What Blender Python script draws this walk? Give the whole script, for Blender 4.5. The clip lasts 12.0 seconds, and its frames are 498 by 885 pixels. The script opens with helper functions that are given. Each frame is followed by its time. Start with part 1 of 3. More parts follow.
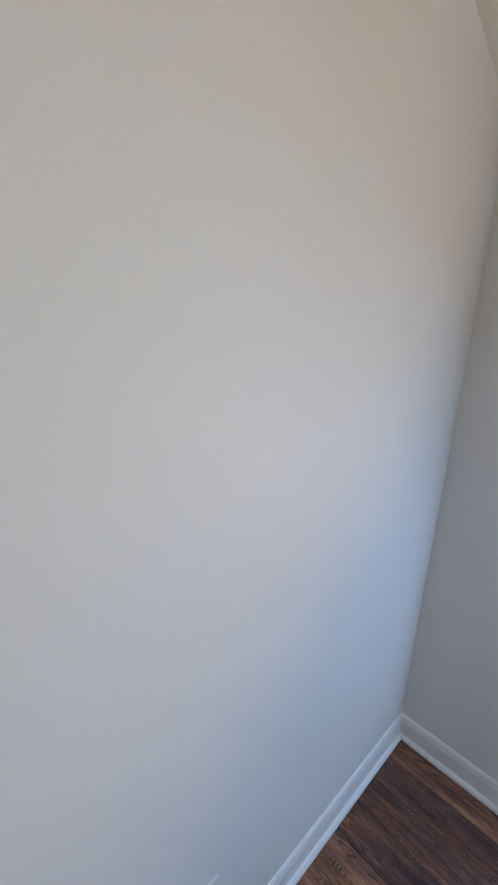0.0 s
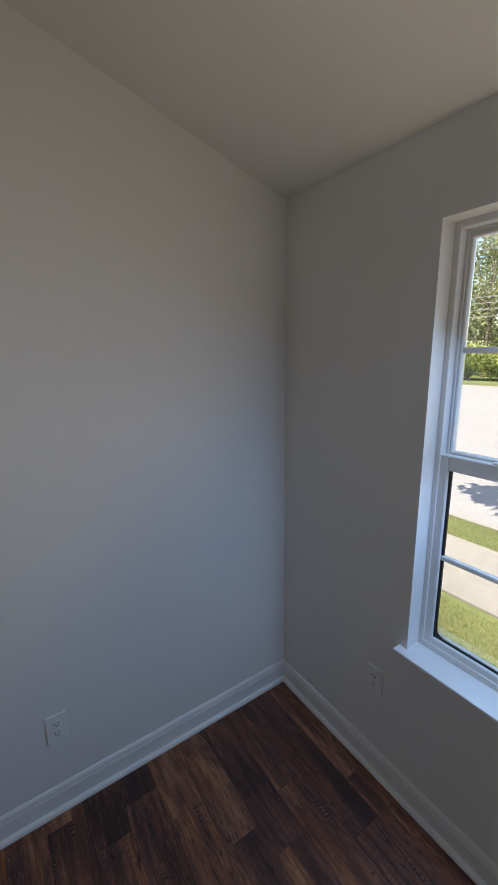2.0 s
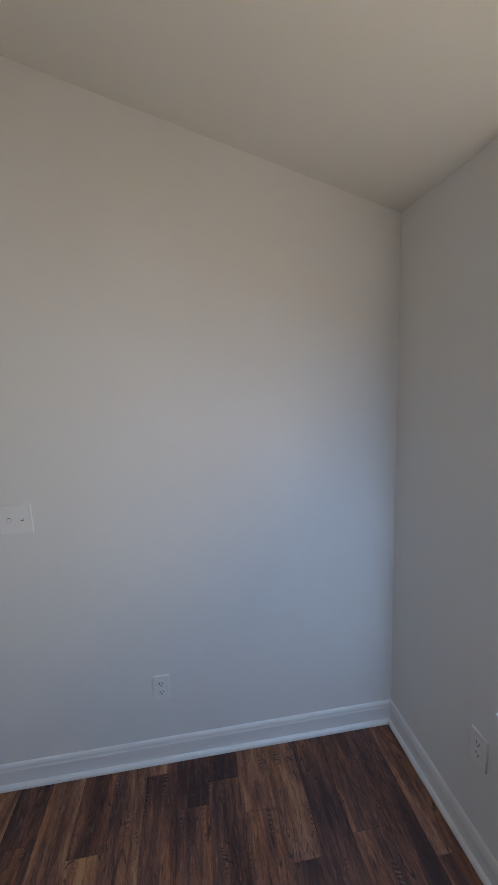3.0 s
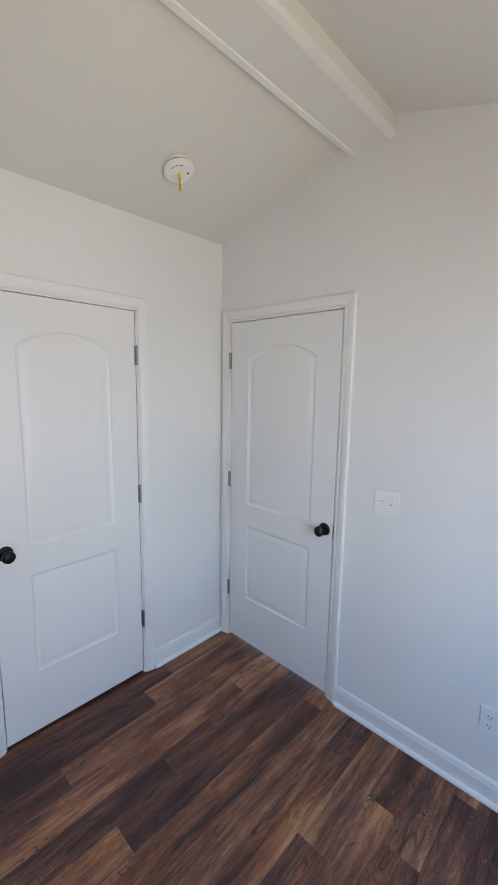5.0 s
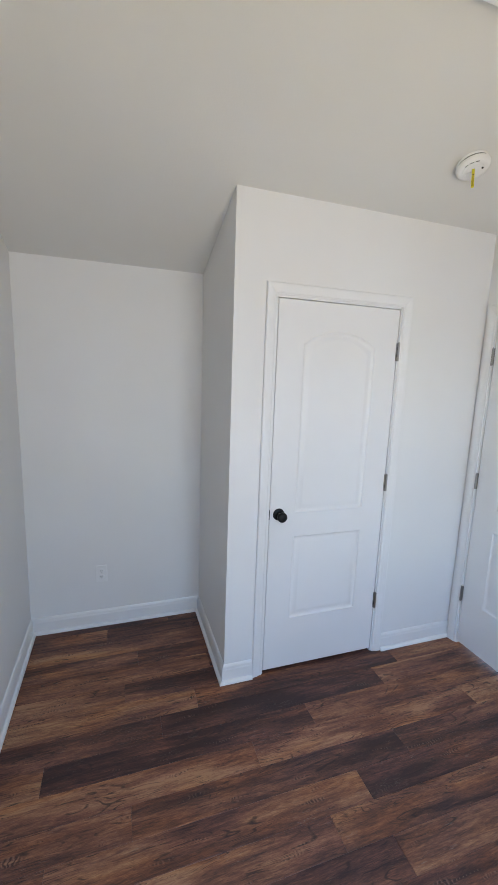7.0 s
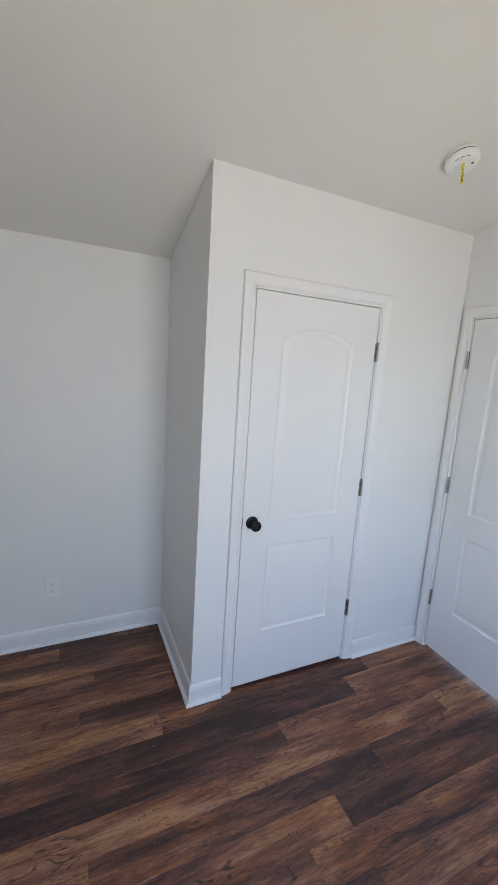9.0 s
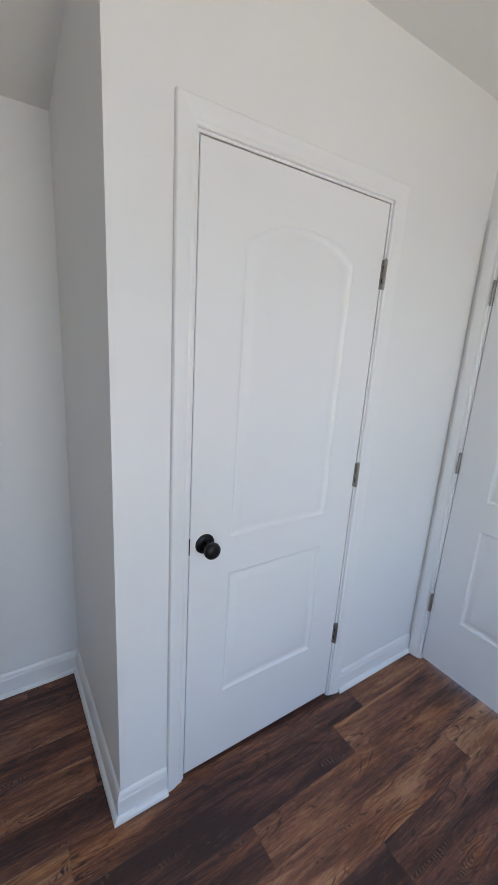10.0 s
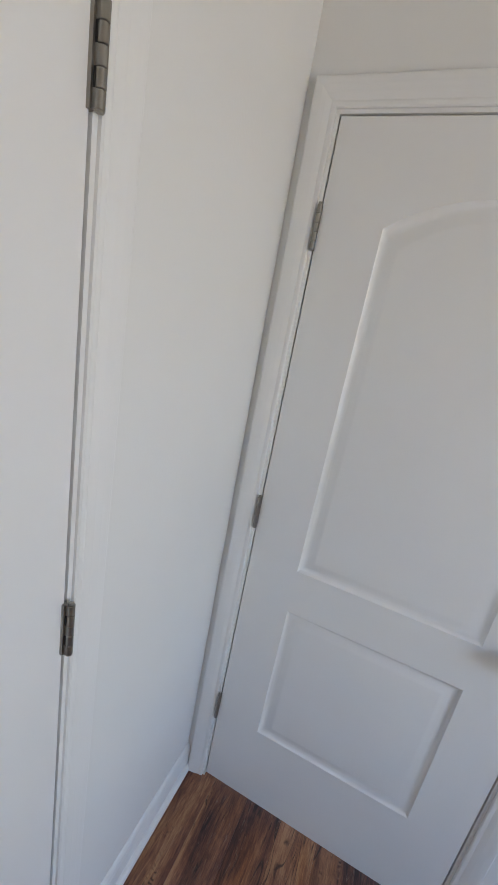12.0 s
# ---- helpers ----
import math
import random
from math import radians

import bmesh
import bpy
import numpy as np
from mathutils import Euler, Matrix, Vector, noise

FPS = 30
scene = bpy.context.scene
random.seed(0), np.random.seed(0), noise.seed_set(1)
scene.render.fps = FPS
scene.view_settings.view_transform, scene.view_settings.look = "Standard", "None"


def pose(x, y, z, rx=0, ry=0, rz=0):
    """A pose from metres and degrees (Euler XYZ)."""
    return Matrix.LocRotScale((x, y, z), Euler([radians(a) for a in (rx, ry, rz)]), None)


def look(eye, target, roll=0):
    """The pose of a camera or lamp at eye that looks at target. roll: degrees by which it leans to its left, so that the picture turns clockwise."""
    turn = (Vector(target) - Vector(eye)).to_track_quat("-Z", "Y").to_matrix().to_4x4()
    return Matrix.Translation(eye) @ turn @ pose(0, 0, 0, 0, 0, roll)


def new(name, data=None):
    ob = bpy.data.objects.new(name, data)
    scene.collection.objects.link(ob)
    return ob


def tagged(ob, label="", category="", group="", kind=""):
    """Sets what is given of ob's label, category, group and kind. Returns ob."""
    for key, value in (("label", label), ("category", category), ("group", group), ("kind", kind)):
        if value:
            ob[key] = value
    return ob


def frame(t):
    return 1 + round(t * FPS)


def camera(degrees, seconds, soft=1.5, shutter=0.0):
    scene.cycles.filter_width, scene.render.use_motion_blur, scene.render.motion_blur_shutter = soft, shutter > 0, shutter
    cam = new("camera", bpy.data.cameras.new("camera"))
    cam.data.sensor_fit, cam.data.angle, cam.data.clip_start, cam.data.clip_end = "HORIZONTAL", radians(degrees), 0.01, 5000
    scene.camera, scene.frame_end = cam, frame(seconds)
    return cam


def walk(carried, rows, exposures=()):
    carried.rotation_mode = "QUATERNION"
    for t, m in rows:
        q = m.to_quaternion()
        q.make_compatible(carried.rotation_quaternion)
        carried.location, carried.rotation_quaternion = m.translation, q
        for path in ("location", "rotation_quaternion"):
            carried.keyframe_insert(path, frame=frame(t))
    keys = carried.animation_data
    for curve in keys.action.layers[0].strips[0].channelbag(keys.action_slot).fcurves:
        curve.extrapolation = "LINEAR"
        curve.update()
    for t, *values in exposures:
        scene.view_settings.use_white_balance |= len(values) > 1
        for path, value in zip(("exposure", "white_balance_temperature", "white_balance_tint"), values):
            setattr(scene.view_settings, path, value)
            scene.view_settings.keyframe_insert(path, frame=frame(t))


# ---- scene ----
cam = camera(64.32, 12.0, soft=1.0)

# seconds, eye, (yaw to the left of +y, pitch up, lean) in degrees
PATH = [
    (0, (1.225, -0.484, 1.658), (-43.97, -15.20, -2.64)),
    (0.2, (1.213, -0.574, 1.691), (-43.78, -15.67, -1.40)),
    (0.5, (1.188, -0.744, 1.726), (-42.11, -15.87, -0.20)),
    (1, (1.225, -1.001, 1.733), (-43.89, -15.04, -0.50)),
    (1.5, (1.415, -1.224, 1.705), (-39.11, -13.68, 0.70)),
    (2, (1.550, -1.387, 1.679), (-34.03, -12.68, 0.90)),
    (2.5, (1.692, -1.509, 1.723), (-20.61, -12.27, 2.10)),
    (3, (1.796, -1.577, 1.647), (-8.76, -8.83, 2.10)),
    (3.2, (1.844, -1.571, 1.637), (0.29, -7.12, 2.20)),
    (4.8, (1.885, -1.718, 1.692), (38.51, -8.66, -1.10)),
    (5, (1.879, -1.710, 1.692), (43.65, -8.57, -0.90)),
    (5.5, (1.865, -1.750, 1.692), (53.94, -8.34, -0.50)),
    (6, (1.845, -1.819, 1.667), (66.51, -8.80, 0.10)),
    (6.5, (1.846, -1.959, 1.688), (70.31, -9.30, -0.90)),
    (7, (1.864, -2.066, 1.662), (71.47, -9.44, -2.00)),
    (7.2, (1.862, -2.085, 1.670), (72.06, -9.65, -2.10)),
    (8.8, (1.766, -2.127, 1.683), (66.52, -9.55, -3.60)),
    (9, (1.682, -2.082, 1.680), (65.19, -10.11, -3.70)),
    (9.5, (1.355, -1.915, 1.638), (61.58, -13.39, -2.90)),
    (10, (1.007, -1.790, 1.570), (56.24, -14.33, -3.60)),
    (10.5, (0.670, -1.587, 1.543), (53.17, -17.73, -4.40)),
    (11, (0.516, -1.296, 1.548), (44.49, -18.17, -5.40)),
    (11.5, (0.360, -1.093, 1.570), (32.11, -17.67, -8.20)),
    (12, (0.397, -0.987, 1.591), (21.03, -16.77, -10.60)),
]


def carried_pose(eye, turn):
    yaw, pitch, lean = (radians(a) for a in turn)
    ahead = Vector((-math.sin(yaw) * math.cos(pitch), math.cos(yaw) * math.cos(pitch), math.sin(pitch)))
    return look(eye, Vector(eye) + ahead, -math.degrees(lean))


# seconds, stops, white balance
EXPOSURES = [
    (0.0, 2.52, 7100, 13), (0.6, 2.50, 7100, 13), (1.2, 2.08, 7100, 13), (1.6, 1.70, 7100, 13), (2.0, 1.28, 7250, 14), (2.6, 1.54, 7350, 14.5), (3.2, 2.18, 7350, 14.5),
    (4.8, 2.68, 6800, 13), (5.5, 2.78, 6750, 12.5), (7.2, 2.94, 6600, 12), (9.5, 2.84, 6550, 12), (10.2, 2.77, 6720, 12.5), (11.0, 2.63, 7050, 13.5), (12.0, 2.66, 7050, 14),
]
walk(cam, [(t, carried_pose(eye, turn)) for t, eye, turn in PATH], EXPOSURES)

# ---- world and sun ----
SUN_ELEVATION, SUN_AZIMUTH = 58.0, 230.0  # azimuth clockwise from +y
world = bpy.data.worlds.new("sky")
scene.world = world
world.use_nodes = True
wn = world.node_tree.nodes
wn.clear()
sky = wn.new("ShaderNodeTexSky")
sky.sky_type, sky.sun_disc = "NISHITA", False
sky.sun_elevation, sky.sun_rotation = radians(SUN_ELEVATION), radians(SUN_AZIMUTH)
bg = wn.new("ShaderNodeBackground")
bg.inputs["Strength"].default_value = 0.15
wo = wn.new("ShaderNodeOutputWorld")
world.node_tree.links.new(sky.outputs[0], bg.inputs[0])
world.node_tree.links.new(bg.outputs[0], wo.inputs[0])
sun_data = bpy.data.lights.new("sun", "SUN")
sun_data.energy, sun_data.angle, sun_data.color = 4.6, radians(0.5), (1.0, 0.95, 0.88)
sun = new("sun", sun_data)
sa, se = radians(SUN_AZIMUTH), radians(SUN_ELEVATION)
sun.matrix_world = look(Vector((math.sin(sa) * math.cos(se), math.cos(sa) * math.cos(se), math.sin(se))) * 30, (0, 0, 0))

# the sky and the sunlit ground, as they shine in through the window: the one downwards, the other upwards
SKY_TINT, GROUND_TINT = (0.295, 0.555, 1.0), (1.0, 0.84, 0.55)
for name, z, dip, energy, color, spread in (("window_sky_light", 1.78, 63, 2.40, SKY_TINT, 180), ("window_sky_light", 1.35, 60, 2.40, SKY_TINT, 180),
                                            ("window_ground_light", 1.20, -38, 1.08, GROUND_TINT, 145), ("window_ground_light", 0.86, -42, 1.08, GROUND_TINT, 145)):
    ld = bpy.data.lights.new(name, "AREA")
    ld.shape, ld.size, ld.size_y, ld.energy, ld.color, ld.spread = "RECTANGLE", 0.90, 0.20, energy, color, radians(spread)
    lo = new(name, ld)
    eye = Vector((2.70, -1.36, z))
    td = radians(dip)
    lo.matrix_world = look(eye, eye + Vector((-math.cos(td), 0, -math.sin(td))))


# ---- materials ----
def nodes_of(name, rough=0.5, metal=0.0, color=(0.5, 0.5, 0.5)):
    m = bpy.data.materials.new(name)
    m.use_nodes = True
    nt = m.node_tree
    b = nt.nodes["Principled BSDF"]
    b.inputs["Roughness"].default_value, b.inputs["Metallic"].default_value = rough, metal
    b.inputs["Base Color"].default_value = (*color, 1)
    return m, nt, b


def add(nt, kind, **inputs):
    n = nt.nodes.new(kind)
    for k, v in inputs.items():
        n.inputs[k.replace("_", " ")].default_value = v
    return n


def coords(nt, scale=(1, 1, 1), spread=0.0):
    tc = nt.nodes.new("ShaderNodeTexCoord")
    mp = nt.nodes.new("ShaderNodeMapping")
    mp.inputs["Scale"].default_value = scale
    if spread:
        oi = nt.nodes.new("ShaderNodeObjectInfo")
        mul = add(nt, "ShaderNodeMath")
        mul.operation = "MULTIPLY"
        mul.inputs[1].default_value = spread
        cx = nt.nodes.new("ShaderNodeCombineXYZ")
        nt.links.new(oi.outputs["Random"], mul.inputs[0])
        for k in range(3):
            nt.links.new(mul.outputs[0], cx.inputs[k])
        va = nt.nodes.new("ShaderNodeVectorMath")
        nt.links.new(tc.outputs["Object"], va.inputs[0])
        nt.links.new(cx.outputs[0], va.inputs[1])
        nt.links.new(va.outputs[0], mp.inputs["Vector"])
    else:
        nt.links.new(tc.outputs["Object"], mp.inputs["Vector"])
    return mp.outputs[0]


def noise_tex(nt, vec, scale, detail=4.0, rough=0.55, distortion=0.0):
    n = add(nt, "ShaderNodeTexNoise", Scale=scale, Detail=detail, Roughness=rough, Distortion=distortion)
    nt.links.new(vec, n.inputs["Vector"])
    return n.outputs["Fac"]


def ramp(nt, fac, stops):
    r = nt.nodes.new("ShaderNodeValToRGB")
    e = r.color_ramp.elements
    while len(e) < len(stops):
        e.new(0.5)
    for el, (p, c) in zip(e, stops):
        el.position, el.color = p, (*c, 1)
    nt.links.new(fac, r.inputs[0])
    return r.outputs[0]


def maths(nt, op, x, y):
    n = nt.nodes.new("ShaderNodeMath")
    n.operation = op
    for k, v in enumerate((x, y)):
        if isinstance(v, (int, float)):
            n.inputs[k].default_value = v
        else:
            nt.links.new(v, n.inputs[k])
    return n.outputs[0]


def bump(nt, b, height, strength, distance):
    n = add(nt, "ShaderNodeBump", Strength=strength, Distance=distance)
    nt.links.new(height, n.inputs["Height"])
    nt.links.new(n.outputs[0], b.inputs["Normal"])


def mix(nt, fac, c1, c2, mode="MIX"):
    n = nt.nodes.new("ShaderNodeMix")
    n.data_type, n.blend_type = "RGBA", mode
    for sock, v in ((n.inputs[0], fac), (n.inputs[6], c1), (n.inputs[7], c2)):
        if isinstance(v, tuple):
            sock.default_value = (*v, 1)
        elif isinstance(v, (int, float)):
            sock.default_value = v
        else:
            nt.links.new(v, sock)
    return n.outputs[2]


def paint(name, color, rough, peel=0.0, grain=90.0):
    m, nt, b = nodes_of(name, rough, 0, color)
    v = coords(nt)
    broad = noise_tex(nt, v, 1.3, 3)
    lo, hi = tuple(c * 0.975 for c in color), tuple(min(1, c * 1.02) for c in color)
    nt.links.new(ramp(nt, broad, [(0.3, lo), (0.7, hi)]), b.inputs["Base Color"])
    fine = noise_tex(nt, v, grain, 3)
    if peel:
        bump(nt, b, fine, peel, 0.002)
    mr = add(nt, "ShaderNodeMapRange")
    mr.inputs[3].default_value, mr.inputs[4].default_value = rough - 0.05, rough + 0.07
    nt.links.new(noise_tex(nt, v, 6.0, 4), mr.inputs[0])
    nt.links.new(mr.outputs[0], b.inputs["Roughness"])
    return m


M_WALL = paint("wall paint", (0.768, 0.764, 0.752), 0.62, 0.12, 140)
M_CEIL = paint("ceiling paint", (0.70, 0.695, 0.67), 0.8, 0.18, 110)
M_TRIM = paint("trim paint", (0.775, 0.772, 0.764), 0.42, 0.04, 60)
M_DOOR = paint("door paint", (0.775, 0.77, 0.765), 0.36, 0.05, 200)
M_VINYL = paint("window vinyl", (0.80, 0.80, 0.80), 0.38)
M_PLATE = paint("plate plastic", (0.80, 0.80, 0.79), 0.3)
M_BLACK, _nt, _b = nodes_of("black knob finish", 0.42, 0.0, (0.004, 0.004, 0.005))
_b.inputs["Specular IOR Level"].default_value = 0.3
M_DARK, _nt, _b = nodes_of("dark slot", 0.7, 0.0, (0.02, 0.02, 0.02))
M_GASKET_SHADE, _nt, _b = nodes_of("black gasket and gap shade", 0.6, 0.0, (0.015, 0.015, 0.017))
M_TAG, _nt, _b = nodes_of("yellow tag", 0.5, 0.0, (0.65, 0.55, 0.02))
M_INK, _nt, _b = nodes_of("tag print", 0.6, 0.0, (0.05, 0.045, 0.01))

M_NICKEL, nt, b = nodes_of("satin nickel", 0.33, 1.0, (0.33, 0.315, 0.29))
bump(nt, b, noise_tex(nt, coords(nt, (1, 1, 30)), 60, 2), 0.1, 0.0005)

M_PLANK, nt, b = nodes_of("walnut vinyl plank", 0.5)
info = nt.nodes.new("ShaderNodeObjectInfo")
rnd = info.outputs["Random"]
rnd2 = maths(nt, "FRACT", maths(nt, "MULTIPLY", rnd, 17.31), 0)
tone_split = nt.nodes.new("ShaderNodeSeparateColor")
nt.links.new(info.outputs["Color"], tone_split.inputs[0])
own = tone_split.outputs[0]  # the print's overall depth, plank by plank

# broad clouds of light and dark wood, long patches, and small smudges
cloud = noise_tex(nt, coords(nt, (8.0, 1.5, 1.0), 40.0), 1.0, 2, 0.5, 0.5)
patch = noise_tex(nt, coords(nt, (27.0, 2.3, 1.0), 70.0), 1.0, 3, 0.5, 0.5)
smudge = noise_tex(nt, coords(nt, (75.0, 8.0, 1.0), 55.0), 1.0, 4, 0.65, 0.9)
fine = noise_tex(nt, coords(nt, (330.0, 40.0, 1.0), 40.0), 1.0, 3, 0.7, 0.3)
hue = noise_tex(nt, coords(nt, (10.0, 1.6, 1.0), 25.0), 1.0, 2, 0.5, 0.5)


def centred(x, gain):
    return maths(nt, "MULTIPLY", maths(nt, "SUBTRACT", x, 0.5), gain)


tone = maths(nt, "ADD", centred(cloud, 1.45), centred(patch, 1.05))
tone = maths(nt, "ADD", tone, centred(smudge, 1.10))
tone = maths(nt, "ADD", tone, centred(fine, 0.85))
tone = maths(nt, "ADD", tone, centred(own, 0.74))
tone = maths(nt, "ADD", tone, 0.45)
base = ramp(nt, tone, [(0.00, (0.040, 0.020, 0.018)), (0.26, (0.088, 0.039, 0.031)), (0.50, (0.168, 0.073, 0.046)),
                       (0.74, (0.275, 0.130, 0.070)), (1.0, (0.42, 0.235, 0.125))])
warm = ramp(nt, hue, [(0.34, (1.0, 0.93, 0.98)), (0.52, (1.0, 0.94, 0.90)), (0.66, (1.14, 0.97, 0.76))])
base = mix(nt, 1.0, base, warm, "MULTIPLY")
base = mix(nt, maths(nt, "MULTIPLY", rnd2, 0.35), base, (1.0, 0.84, 0.80), "MULTIPLY")

# flame-shaped growth lines: the level lines of a smooth long noise, only in some stretches
field = noise_tex(nt, coords(nt, (15.0, 2.0, 1.0), 90.0), 1.0, 1.8, 0.45, 0.6)
level = maths(nt, "FRACT", maths(nt, "MULTIPLY", field, 15.0), 0)
line = ramp(nt, maths(nt, "ABSOLUTE", maths(nt, "SUBTRACT", level, 0.5), 0), [(0.0, (1, 1, 1)), (0.06, (0.8, 0.8, 0.8)), (0.14, (0, 0, 0))])
where = ramp(nt, noise_tex(nt, coords(nt, (13.0, 3.6, 1.0), 60.0), 1.0, 3, 0.6, 0.4), [(0.48, (0, 0, 0)), (0.54, (1, 1, 1))])
broken = ramp(nt, noise_tex(nt, coords(nt, (50.0, 22.0, 1.0), 35.0), 1.0, 3), [(0.34, (0.15, 0.15, 0.15)), (0.52, (1, 1, 1))])
flame = mix(nt, 1.0, mix(nt, 1.0, line, where, "MULTIPLY"), broken, "MULTIPLY")
base = mix(nt, maths(nt, "MULTIPLY", flame, 0.85), base, (0.022, 0.013, 0.012))

# short cross ripples in narrow bands, dark with a pale edge
ripple = add(nt, "ShaderNodeTexWave", Scale=1.0, Distortion=9.0, Detail=2.0)
ripple.inputs["Detail Scale"].default_value = 1.2
ripple.wave_type, ripple.bands_direction = "BANDS", "Y"
nt.links.new(coords(nt, (26.0, 20.0, 1.0), 40.0), ripple.inputs["Vector"])
band = ramp(nt, noise_tex(nt, coords(nt, (34.0, 5.0, 1.0), 80.0), 1.0, 3, 0.6, 0.5), [(0.63, (0, 0, 0)), (0.71, (1, 1, 1))])
dark_bar = mix(nt, 1.0, band, ramp(nt, ripple.outputs["Fac"], [(0.18, (1, 1, 1)), (0.46, (0, 0, 0))]), "MULTIPLY")
pale_bar = mix(nt, 1.0, band, ramp(nt, ripple.outputs["Fac"], [(0.70, (0, 0, 0)), (0.95, (1, 1, 1))]), "MULTIPLY")
base = mix(nt, maths(nt, "MULTIPLY", dark_bar, 0.75), base, (0.024, 0.015, 0.014))
base = mix(nt, maths(nt, "MULTIPLY", pale_bar, 0.30), base, (0.34, 0.24, 0.17))

# dry greyish wisps along the grain
wisp = ramp(nt, noise_tex(nt, coords(nt, (120.0, 20.0, 1.0), 15.0), 1.0, 5, 0.7, 1.4), [(0.57, (0, 0, 0)), (0.72, (1, 1, 1))])
wisp_in = ramp(nt, noise_tex(nt, coords(nt, (16.0, 4.0, 1.0), 33.0), 1.0, 2), [(0.50, (0, 0, 0)), (0.64, (1, 1, 1))])
wisp = mix(nt, 1.0, wisp, wisp_in, "MULTIPLY")
base = mix(nt, maths(nt, "MULTIPLY", wisp, 0.80), base, (0.30, 0.225, 0.18))
nt.links.new(base, b.inputs["Base Color"])
mr = add(nt, "ShaderNodeMapRange")
mr.inputs[3].default_value, mr.inputs[4].default_value = 0.40, 0.58
nt.links.new(fine, mr.inputs[0])
nt.links.new(mr.outputs[0], b.inputs["Roughness"])
b.inputs["Specular IOR Level"].default_value = 0.42
bump(nt, b, maths(nt, "SUBTRACT", fine, maths(nt, "MULTIPLY", flame, 0.5)), 0.3, 0.001)

M_SUB, nt, b = nodes_of("subfloor", 0.8, 0, (0.03, 0.025, 0.02))

M_GLASS, nt, b = nodes_of("window glass", 0.0)
nt.nodes.remove(b)
gl = add(nt, "ShaderNodeBsdfGlossy", Roughness=0.0)
tr = nt.nodes.new("ShaderNodeBsdfTransparent")
tr.inputs[0].default_value = (0.95, 0.97, 0.96, 1)
fr = add(nt, "ShaderNodeFresnel", IOR=1.45)
mx = nt.nodes.new("ShaderNodeMixShader")
nt.links.new(fr.outputs[0], mx.inputs[0])
nt.links.new(tr.outputs[0], mx.inputs[1])
nt.links.new(gl.outputs[0], mx.inputs[2])
nt.links.new(mx.outputs[0], nt.nodes["Material Output"].inputs[0])


def speckled(name, stops, scale, rough=0.9, bump_strength=0.4, distance=0.02, second=6.0):
    m, nt, b = nodes_of(name, rough)
    v = coords(nt)
    f = maths(nt, "ADD", maths(nt, "MULTIPLY", noise_tex(nt, v, scale, 6, 0.7), 0.6), maths(nt, "MULTIPLY", noise_tex(nt, v, scale / second / 3, 3), 0.4))
    nt.links.new(ramp(nt, f, stops), b.inputs["Base Color"])
    bump(nt, b, noise_tex(nt, v, scale * 2, 4), bump_strength, distance)
    return m


M_GRASS = speckled("lawn", [(0.35, (0.085, 0.105, 0.035)), (0.55, (0.15, 0.17, 0.06)), (0.7, (0.27, 0.25, 0.12))], 5.0)
M_CONCRETE = speckled("concrete", [(0.35, (0.22, 0.205, 0.18)), (0.6, (0.285, 0.265, 0.235))], 8.0, 0.85, 0.2, 0.004)
M_ROAD = speckled("pale asphalt", [(0.35, (0.23, 0.222, 0.22)), (0.6, (0.30, 0.29, 0.285))], 12.0, 0.85, 0.3, 0.005)
M_BARK = speckled("bark", [(0.35, (0.12, 0.10, 0.075)), (0.65, (0.27, 0.23, 0.19))], 10.0)
M_POLE = speckled("weathered pole", [(0.35, (0.18, 0.16, 0.13)), (0.65, (0.3, 0.27, 0.23))], 10.0)
M_WIRE, _nt, _b = nodes_of("wire", 0.5, 0, (0.30, 0.30, 0.30))


def leafy(name, dark, light):
    m, nt, b = nodes_of(name, 0.6)
    g = nt.nodes.new("ShaderNodeNewGeometry")
    nt.links.new(ramp(nt, g.outputs["Random Per Island"], [(0.1, dark), (0.9, light)]), b.inputs["Base Color"])
    t = nt.nodes.new("ShaderNodeBsdfTranslucent")
    nt.links.new(ramp(nt, g.outputs["Random Per Island"], [(0.1, dark), (0.9, light)]), t.inputs[0])
    mx = nt.nodes.new("ShaderNodeMixShader")
    mx.inputs[0].default_value = 0.35
    nt.links.new(b.outputs[0], mx.inputs[1])
    nt.links.new(t.outputs[0], mx.inputs[2])
    nt.links.new(mx.outputs[0], nt.nodes["Material Output"].inputs[0])
    return m


M_LEAF = leafy("tree leaves", (0.15, 0.175, 0.075), (0.36, 0.39, 0.19))
M_HEDGE = leafy("hedge leaves", (0.22, 0.265, 0.07), (0.40, 0.44, 0.16))
M_BLADE = leafy("grass blades", (0.17, 0.20, 0.06), (0.36, 0.36, 0.16))


# ---- mesh helpers ----
def mesh_of(name, bm, material, smooth=False):
    bmesh.ops.recalc_face_normals(bm, faces=bm.faces)
    me = bpy.data.meshes.new(name)
    bm.to_mesh(me)
    bm.free()
    me.materials.append(material)
    if smooth:
        me.shade_smooth()
        me.set_sharp_from_angle(angle=radians(35))
    return me


def part(name, bm, material, parent, label="", smooth=False):
    ob = new(name, mesh_of(name, bm, material, smooth))
    ob.parent = parent
    return tagged(ob, label) if label else ob


def single(name, bm, material, label="", category="", kind="", group="", smooth=False):
    return tagged(new(name, mesh_of(name, bm, material, smooth)), label, category, group, kind)


def thing(name, m, label, category="", group="", kind=""):
    ob = new(name)
    ob.empty_display_size = 0.1
    ob.matrix_basis = m
    return tagged(ob, label, category, group, kind)


